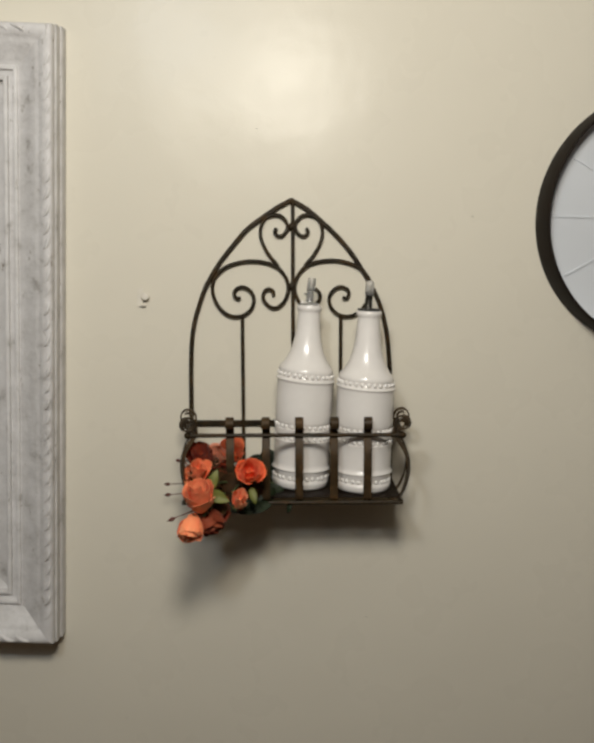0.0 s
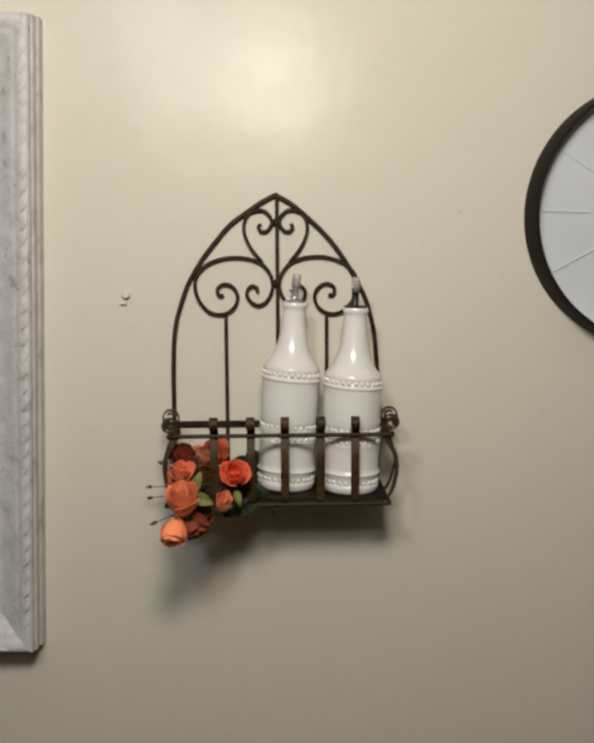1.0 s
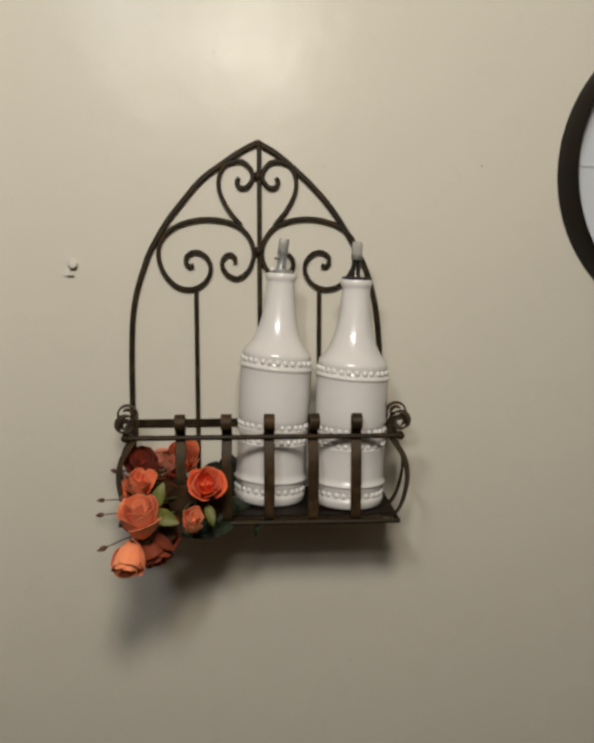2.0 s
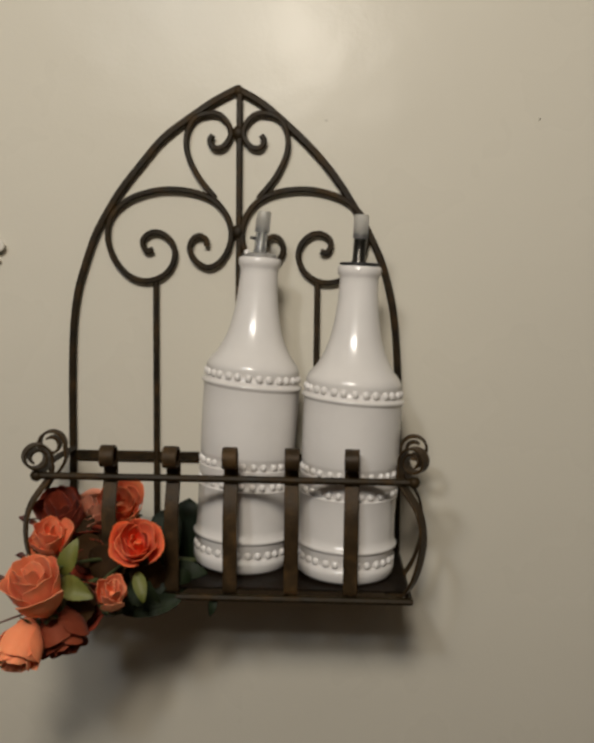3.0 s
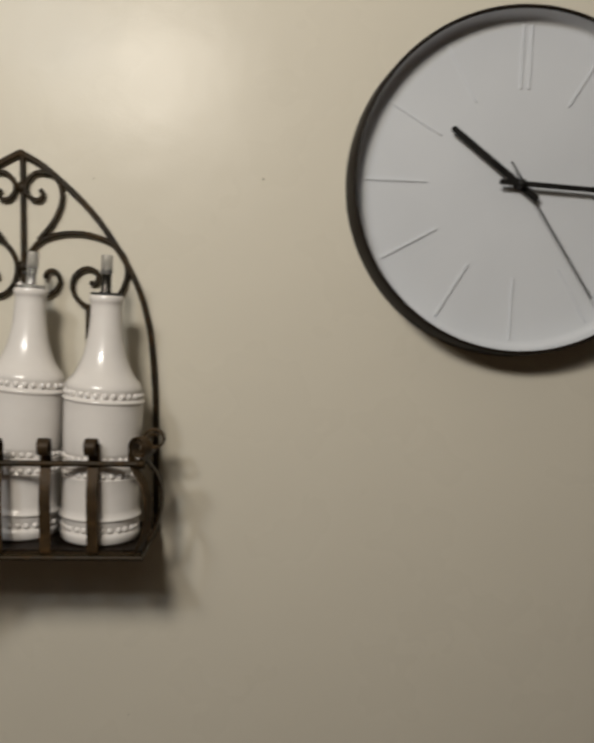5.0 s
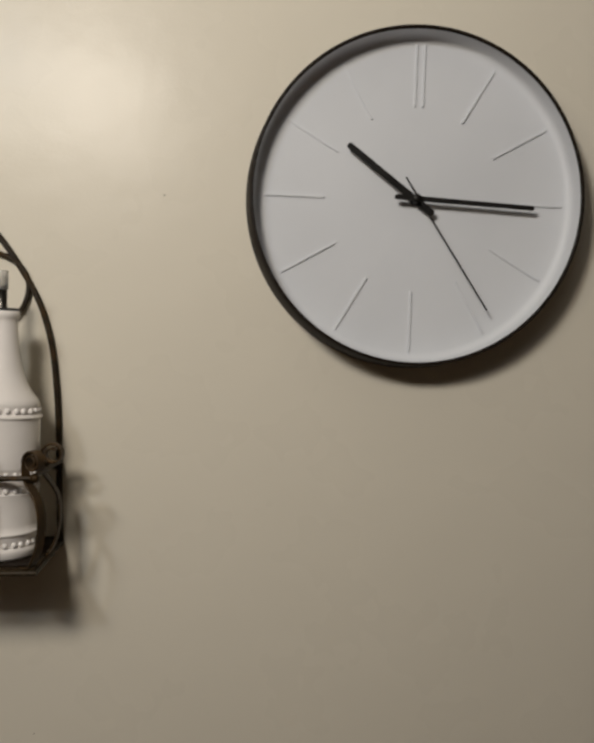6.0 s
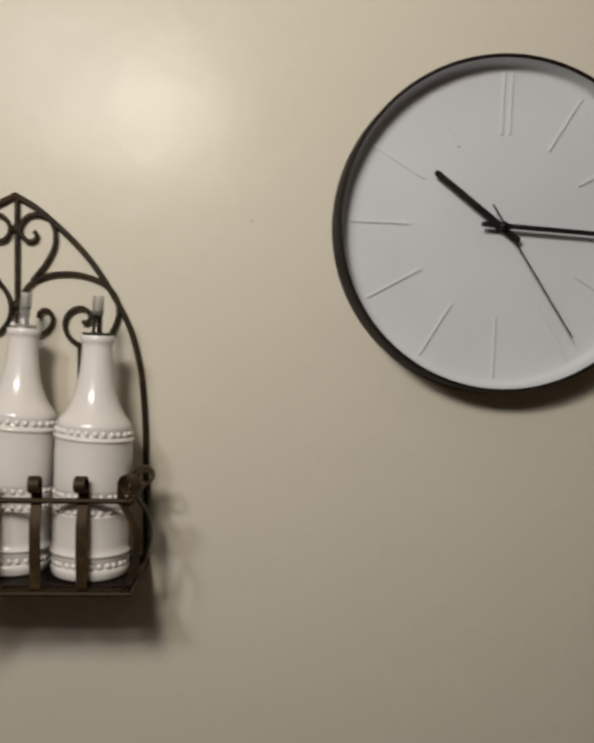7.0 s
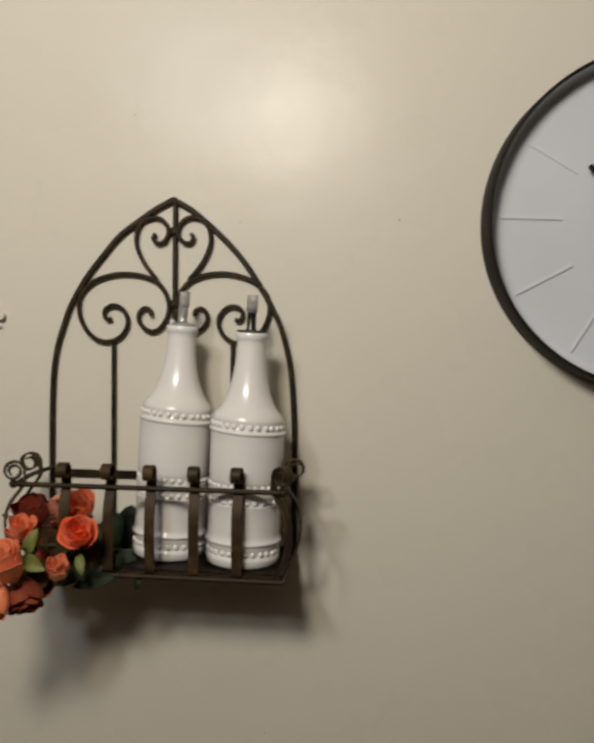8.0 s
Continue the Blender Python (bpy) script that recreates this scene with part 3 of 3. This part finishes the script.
def petal(bm, rng, a0, half, r0, r1, h, lean, curl, m, thick=0.00028):
    """One cupped petal from its foot at the bloom's base to a frilled, rolled rim."""
    rows, nv, nu = [], 8, 9
    wob = rng.uniform(0, 9)
    for j in range(nv):
        v = j / (nv - 1)
        row = []
        for i in range(nu):
            u = 2 * i / (nu - 1) - 1
            shape = math.sin(math.pi * min(v * 0.55 + 0.17, 1.0)) ** 0.8
            top = 1 - 0.13 * abs(u) ** 3
            cup = math.sin(math.pi * 0.5 * min(1.0, 1.35 * v)) ** 0.9
            r = r0 + (r1 - r0) * cup + lean * v * v + curl * max(0.0, v - 0.66) ** 2 * 7
            r += 0.0009 * math.sin(2.3 * u + wob) * v + 0.0005 * math.sin(6 * u + 2 * wob) * v * v
            a = a0 + u * half * shape
            z = h * v * top - 0.55 * curl * max(0.0, v - 0.72) ** 2 * 11 + 0.0004 * math.sin(4 * u + wob) * v
            row.append(m @ Vector((r * math.cos(a), r * math.sin(a), z)))
        rows.append(row)
    sheet(bm, rows, thick)


def rose(parent, place, axis, size, petals, material, seed, open_=1.0, label="", tall=1.0, sepals=5):
    """A bloom: a rolled heart, then whorls of petals that lean out further and further."""
    rng = random.Random(seed)
    m = turned(place, axis, rng.uniform(0, 360)) @ pose(0, 0, -0.55 * size * tall) @ Matrix.Diagonal((1, 1, tall, 1))
    bm = bmesh.new()
    lathe(bm, [(0.0, -0.18 * size), (0.20 * size, -0.14 * size), (0.38 * size, 0.02 * size), (0.34 * size, 0.22 * size), (0.20 * size, 0.55 * size), (0.0, 0.7 * size)], 14, m)
    bloom = part("bloom", bm, material, parent, label)
    for k in range(petals):
        f = k / max(petals - 1, 1)
        a0 = k * 2.399 + rng.uniform(-0.2, 0.2)
        bm = bmesh.new()
        petal(bm, rng, a0, 1.25 - 0.30 * f + rng.uniform(-0.15, 0.15), (0.10 + 0.22 * f) * size, (0.14 + 0.66 * f ** 0.8 + rng.uniform(-0.05, 0.05)) * size, (1.08 - 0.20 * f + rng.uniform(-0.10, 0.10)) * size,
              (rng.uniform(0.06, 0.20) * open_ - 0.08) * f * size, (0.02 + rng.uniform(0.06, 0.26) * f * f * open_) * size, m)
        part("petal", bm, material, bloom, angle=80)
    for k in range(sepals):
        a = 2 * math.pi * k / 5 + rng.uniform(-0.2, 0.2)
        bm = bmesh.new()
        rows = []
        for j in range(5):
            v = j / 4
            wide = 0.22 * (1 - v) ** 0.7 * size
            r = (0.30 + 0.42 * v ** 0.8) * size
            rows.append([m @ Vector((r * math.cos(a) - u * wide * math.sin(a), r * math.sin(a) + u * wide * math.cos(a), (-0.06 + 0.34 * v * v - 0.05 * abs(u)) * size)) for u in (-1, 0, 1)])
        sheet(bm, rows, 0.0004)
        part("sepal", bm, OLIVE, bloom)
    return bloom


def leaf(parent, base, tip, width, material, face=(0, -1, 0.2), bend=0.15, seed=0, blunt=1.0):
    """A rose leaf with a folded midrib and toothed rim."""
    base, tip = Vector(base), Vector(tip)
    along = tip - base
    side = along.cross(Vector(face)).normalized()
    out = side.cross(along).normalized()
    rng = random.Random(seed)
    bm = bmesh.new()
    rows = []
    n = 15
    for j in range(n):
        v = j / (n - 1)
        w = width * (math.sin(math.pi * min(1.0, 0.04 + 0.96 * v ** 0.85)) ** (0.8 * blunt)) * (1 + 0.07 * (j % 2)) * (1 if j < n - 1 else 0.05) * (1 if blunt == 1.0 or j < n - 2 else 0.85) + 0.0003
        row = []
        for u in (-1, -0.5, 0, 0.5, 1):
            lift = 0.28 * abs(u) * w + bend * along.length * math.sin(math.pi * v) + 0.08 * width * math.sin(7 * v + 2 * u + seed)
            row.append(base + along * v + side * (u * w) + out * lift)
        rows.append(row)
    sheet(bm, rows, 0.0005)
    part("leaf", bm, material, parent, angle=80)


def stem(parent, points, r, material):
    bm = bmesh.new()
    sweep(bm, spline(points, 5), lambda f: round_section(r * (1 - 0.35 * f), 7))
    part("stem", bm, material, parent)


def rosebud(parent, base, tip, r, material):
    """A small closed bud on a thin stem."""
    base, tip = Vector(base), Vector(tip)
    bm = bmesh.new()
    length = (tip - base).length
    lathe(bm, [(0.0, 0.0), (0.45 * r, 0.06 * length), (r, 0.32 * length), (0.85 * r, 0.55 * length), (0.35 * r, 0.82 * length), (0.0, length)], 10, turned(base, tip - base))
    part("rosebud", bm, material, parent, "tiny dark closed bud")


def rose_spray():
    spray = thing("rose_spray", pose(-0.043, -0.060, 1.3690), "spray of coral fabric roses with green leaves in the rack", "artificial flowers")
    o = Vector((-0.045, -0.060, 1.3660))

    def at(x, y, z):
        return Vector((x, y, z)) - o

    rose(spray, at(-0.0440, -0.1400, 1.4025), (0.12, -1.0, 0.62), 0.0190, 14, ORANGE, 11, 0.8, "open orange-red rose", 1.5)
    rose(spray, at(-0.1000, -0.1680, 1.3815), (-0.08, -0.55, 0.78), 0.0228, 15, PEACH, 12, 0.6, "large open peach-coral rose", 1.7)
    rose(spray, at(-0.1085, -0.1700, 1.3435), (-0.12, -0.62, -0.62), 0.0200, 16, PEACH, 13, 0.25, "half-open peach rose hanging down", 1.35, 0)
    rose(spray, at(-0.0545, -0.1600, 1.3755), (0.15, -0.60, 0.62), 0.0130, 9, PEACH, 14, 0.15, "small peach rosebud, half open", 1.9)
    rose(spray, at(-0.1045, -0.1260, 1.4005), (0.15, -0.55, 0.70), 0.0180, 9, CORAL, 15, 0.3, "half-open coral rose", 1.2)
    rose(spray, at(-0.0710, -0.0740, 1.4105), (0.10, -0.75, 0.65), 0.0225, 12, CORAL, 16, 0.6, "coral rose behind the straps", 1.1)
    rose(spray, at(-0.0880, -0.0860, 1.4080), (-0.2, -0.6, 0.7), 0.0180, 10, DUSTY, 20, 0.6, "dusty pink rose behind the straps", 1.1)
    rose(spray, at(-0.1050, -0.0980, 1.4090), (-0.1, -0.6, 0.7), 0.0235, 12, DARKRED, 17, 0.5, "dusky red rose, shade put into its petals", 1.3)
    rose(spray, at(-0.1120, -0.1120, 1.3900), (-0.3, -0.7, 0.3), 0.0165, 11, CORAL, 22, 0.6, "coral rose tucked among the others", 1.1)
    rose(spray, at(-0.0905, -0.1480, 1.3450), (0.35, -0.35, -0.70), 0.0222, 14, DUSKY, 18, 0.4, "brownish red rose, shade put into its petals", 1.3, 0)
    rose(spray, at(-0.0830, -0.1300, 1.3560), (0.2, -0.8, 0.1), 0.0215, 10, DARKRED, 21, 0.6, "dusky red rose, shade put into its petals", 1.0, 0)
    rose(spray, at(-0.0820, -0.1080, 1.3850), (0.1, -0.8, 0.1), 0.0220, 10, DARKRED, 19, 0.6, "dusky red rose, shade put into its petals", 1.0, 0)
    hub = at(-0.050, -0.085, 1.372)
    for end in ((-0.0450, -0.1290, 1.3990), (-0.0960, -0.1550, 1.3880), (-0.1040, -0.1600, 1.3580), (-0.0640, -0.1480, 1.3800), (-0.1010, -0.1120, 1.3980), (-0.0640, -0.0700, 1.4060), (-0.1060, -0.0760, 1.4060), (-0.0870, -0.1330, 1.3650)):
        e = at(*end)
        stem(spray, [at(-0.010, -0.060, 1.3685), hub, hub.lerp(e, 0.5) + Vector((0, -0.004, 0.006)), e], 0.0016, OLIVE)
    for root, tip_from, tip in (((-0.1050, -0.1300, 1.3720), (-0.1380, -0.1180, 1.3680), (-0.1465, -0.1165, 1.3665)),
                                ((-0.1000, -0.0900, 1.3720), (-0.1480, -0.0520, 1.3625), (-0.1570, -0.0490, 1.3610)),
                                ((-0.0960, -0.1500, 1.3620), (-0.1240, -0.1850, 1.3610), (-0.1330, -0.1890, 1.3580)),
                                ((-0.1150, -0.0900, 1.4010), (-0.1290, -0.1000, 1.4040), (-0.1350, -0.1020, 1.4060)),
                                ):
        r, f, t = at(*root), at(*tip_from), at(*tip)
        stem(spray, [r, r.lerp(f, 0.5) + Vector((0, 0, 0.001)), f], 0.0008, STEM)
        rosebud(spray, f, t, 0.0024, STEM)
    # The brown leaves are added to fill the shaded gaps behind the roses.
    for base, tip, width, material, face, seed in (
            ((-0.0270, -0.0480, 1.3660), (-0.0255, -0.0460, 1.4100), 0.0125, LEAF, (0.1, -1, 0.1), 1),
            ((-0.0420, -0.0600, 1.3680), (-0.0380, -0.0520, 1.4030), 0.0130, LEAF, (-0.1, -1, 0.1), 2),
            ((-0.0330, -0.0900, 1.3670), (-0.0040, -0.0920, 1.3690), 0.0070, LEAF, (0, -0.8, 0.6), 3),
            ((-0.0250, -0.1040, 1.3640), (-0.0520, -0.1180, 1.3520), 0.0085, LEAF, (0, -1, 0.3), 4),
            ((-0.0150, -0.1000, 1.3640), (-0.0300, -0.1040, 1.3700), 0.0080, LEAF, (0.2, -1, 0.3), 5),
            ((-0.0900, -0.1520, 1.3800), (-0.0665, -0.1600, 1.3730), 0.0068, YOUNG, (0, -1, 0.4), 6),
            ((-0.0900, -0.1450, 1.3820), (-0.0815, -0.1420, 1.4050), 0.0055, YOUNG, (0, -1, 0.2), 7),
            ((-0.0430, -0.1400, 1.3840), (-0.0370, -0.1480, 1.3670), 0.0040, YOUNG, (0.2, -1, 0.2), 8),
            ((-0.0600, -0.1200, 1.3900), (-0.0800, -0.1180, 1.3760), 0.0110, GAPLEAF, (0, -1, 0.2), 9),
            ((-0.0520, -0.1150, 1.3830), (-0.0300, -0.1110, 1.3660), 0.0110, GAPLEAF, (0, -1, 0.2), 10),
            ((-0.0760, -0.1360, 1.3720), (-0.0880, -0.1380, 1.3450), 0.0110, GAPLEAF, (0, -1, 0.1), 11),
            ((-0.0700, -0.0900, 1.3700), (-0.0780, -0.0900, 1.4000), 0.0150, GAPLEAF, (0, -1, 0.1), 12),
            ((-0.0620, -0.0850, 1.3720), (-0.0480, -0.0900, 1.4000), 0.0140, GAPLEAF, (0, -1, 0.1), 13),
            ((-0.0900, -0.0800, 1.3700), (-0.1040, -0.0900, 1.4000), 0.0130, GAPLEAF, (0, -1, 0.1), 14),
            ((-0.0700, -0.1250, 1.3640), (-0.0480, -0.1300, 1.3560), 0.0100, LEAF, (0, -1, 0.2), 15),
            ((-0.0600, -0.1100, 1.3690), (-0.0320, -0.1180, 1.3560), 0.0100, LEAF, (0, -1, 0.2), 16),
            ((-0.0480, -0.0950, 1.3640), (-0.0430, -0.0900, 1.4000), 0.0140, LEAF, (0, -1, 0.1), 17),
            ((-0.0700, -0.0980, 1.3640), (-0.0640, -0.0950, 1.3980), 0.0170, GAPLEAF, (0, -1, 0.1), 18),
            ((-0.0900, -0.1000, 1.3640), (-0.0860, -0.0950, 1.4080), 0.0140, GAPLEAF, (0, -1, 0.1), 19),
            ((-0.0720, -0.1120, 1.3900), (-0.0960, -0.1150, 1.3880), 0.0110, GAPLEAF, (0, -1, 0.1), 20),
            ((-0.0620, -0.1150, 1.3950), (-0.0720, -0.1200, 1.3660), 0.0120, GAPLEAF, (0, -1, 0.1), 21),
            ((-0.0190, -0.1120, 1.3570), (-0.0580, -0.1140, 1.3450), 0.0065, LEAF, (0, -1, 0.4), 22),
            ((0.0030, -0.1070, 1.3590), (0.0010, -0.1100, 1.3450), 0.0026, LEAF, (0.2, -1, 0.1), 23),
            ((-0.0460, -0.1060, 1.3680), (-0.0240, -0.1100, 1.3720), 0.0110, LEAF, (0, -1, 0.2), 24)):
        leaf(spray, at(*base), at(*tip), width, material, face, 0.12, seed, 0.45 if seed in (1, 2, 17, 18) else 1.0)


rose_spray()

# ---- wall clock ----


def wall_clock():
    clock = thing("wall_clock", pose(0.4760, -0.0006, 1.7090, 90, 0.4, 0), "round white wall clock with thin dark rim and black hands", "clock")
    R = 0.1620
    # local: x right, y up, z towards the room
    bm = bmesh.new()
    lathe(bm, [(R - 0.004, 0.0), (R + 0.0012, 0.0), (R + 0.0022, 0.0012), (R - 0.0012, 0.0415), (R - 0.0020, 0.0428), (R - 0.0036, 0.0430), (R - 0.0046, 0.0422), (R - 0.0046, 0.0400),
               (R - 0.0032, 0.0398), (R - 0.0020, 0.0030), (R - 0.004, 0.0030), (R - 0.004, 0.0)], 128)
    part("case", bm, CASE, clock, "thin dark rim", angle=35)
    bm = bmesh.new()
    lathe(bm, [(0.0, 0.0170), (0.08, 0.0170), (0.1488, 0.0170), (0.1530, 0.0176), (0.1556, 0.0195), (0.1568, 0.0225), (0.1573, 0.0280), (0.1576, 0.0396), (0.1585, 0.0396), (0.1590, 0.0100), (0.0, 0.0100)], 128)
    part("dial", bm, DIAL, clock, "matt white dial with upturned edge", angle=50)

    def ridge(x, r0, r1, w, name, material, z0, z1, a, label=""):
        bm = bmesh.new()
        box(bm, x - w / 2, x + w / 2, r0, r1, z0, z1, min(w, z1 - z0) * 0.3)
        bmesh.ops.transform(bm, matrix=Matrix.Rotation(-a, 4, "Z"), verts=bm.verts[:])
        return part(name, bm, material, clock, label)

    for k in range(1, 12):
        ridge(0.0, 0.0880, 0.1475, 0.0030, "hour_mark", DIAL, 0.0160, 0.0188, 2 * math.pi * k / 12)
    for x in (-0.0030, 0.0048):
        ridge(x, 0.0900, 0.1510, 0.0030, "hour_mark", DIAL, 0.0160, 0.0188, 0.0)

    def hand(name, tail, tip, w0, w1, z, label=""):
        tail, tip = Vector((*tail, z)), Vector((*tip, z))
        bm = bmesh.new()
        line = [tail.lerp(tip, k / 6) for k in range(7)]
        sweep(bm, line, lambda f: flat_section(w0 + (w1 - w0) * f, 0.0009, 0.0002), up=(0, 0, 1))
        for p, w in ((tail, w0), (tip, w1)):
            lathe(bm, [(0.0, -0.0004), (w / 2, -0.0004), (w / 2, 0.0004), (0.0, 0.0004)], 16, Matrix.Translation(p))
        part(name, bm, BLACK, clock, label)

    hand("hour_hand", (0.0148, -0.0120), (-0.0655, 0.0480), 0.0070, 0.0062, 0.0265, "black hour hand")
    hand("minute_hand", (-0.0190, 0.0010), (0.1135, -0.0045), 0.0052, 0.0046, 0.0300, "black minute hand")
    hand("second_hand", (-0.0112, 0.0193), (0.0722, -0.1045), 0.0016, 0.0014, 0.0325, "thin black second hand")
    bm = bmesh.new()
    lathe(bm, [(0.0, 0.0130), (0.0042, 0.0130), (0.0042, 0.0335), (0.0030, 0.0346), (0.0, 0.0348)], 24)
    part("hub", bm, BLACK, clock)


wall_clock()

# ---- small hook and nail holes ----


def small_hook():
    hook = thing("wall_hook", pose(-0.1870, -0.0004, 1.5965), "tiny off-white plastic hook stuck to the wall", "hook")
    bm = bmesh.new()
    box(bm, -0.0085, -0.0010, -0.0014, 0.0, -0.0115, 0.0125, 0.0006)
    part("plate", bm, HOOK, hook)
    bm = bmesh.new()
    lathe(bm, [(0.0, 0.0), (0.0030, 0.0), (0.0026, 0.0035), (0.0046, 0.0048), (0.0050, 0.0060), (0.0042, 0.0074), (0.0, 0.0078)], 20, pose(0.0025, -0.0004, 0.0020, 90))
    part("knob", bm, HOOK, hook)
    bm = bmesh.new()
    box(bm, -0.0035, 0.0030, -0.0052, -0.0010, -0.0105, -0.0085, 0.0006)
    part("lip", bm, HOOK, hook)


small_hook()
for x, z, r in ((0.0690, 1.7030, 0.0004), (0.2320, 1.7085, 0.0006), (0.1130, 1.1700, 0.0004), (-0.0450, 1.8110, 0.0004)):
    bm = bmesh.new()
    lathe(bm, [(0.0, -0.0004), (r * 0.6, -0.0002), (r, 0.0004), (r * 1.25, 0.0003), (r * 1.3, -0.0006), (0.0, -0.0006)], 12, Matrix.Translation((x, -0.0002, z)) @ pose(0, 0, 0, 90))
    tagged(finish("nail_hole", bm, HOLE), "small dark nail hole in the painted wall", "nail hole", "nail holes", "structure")
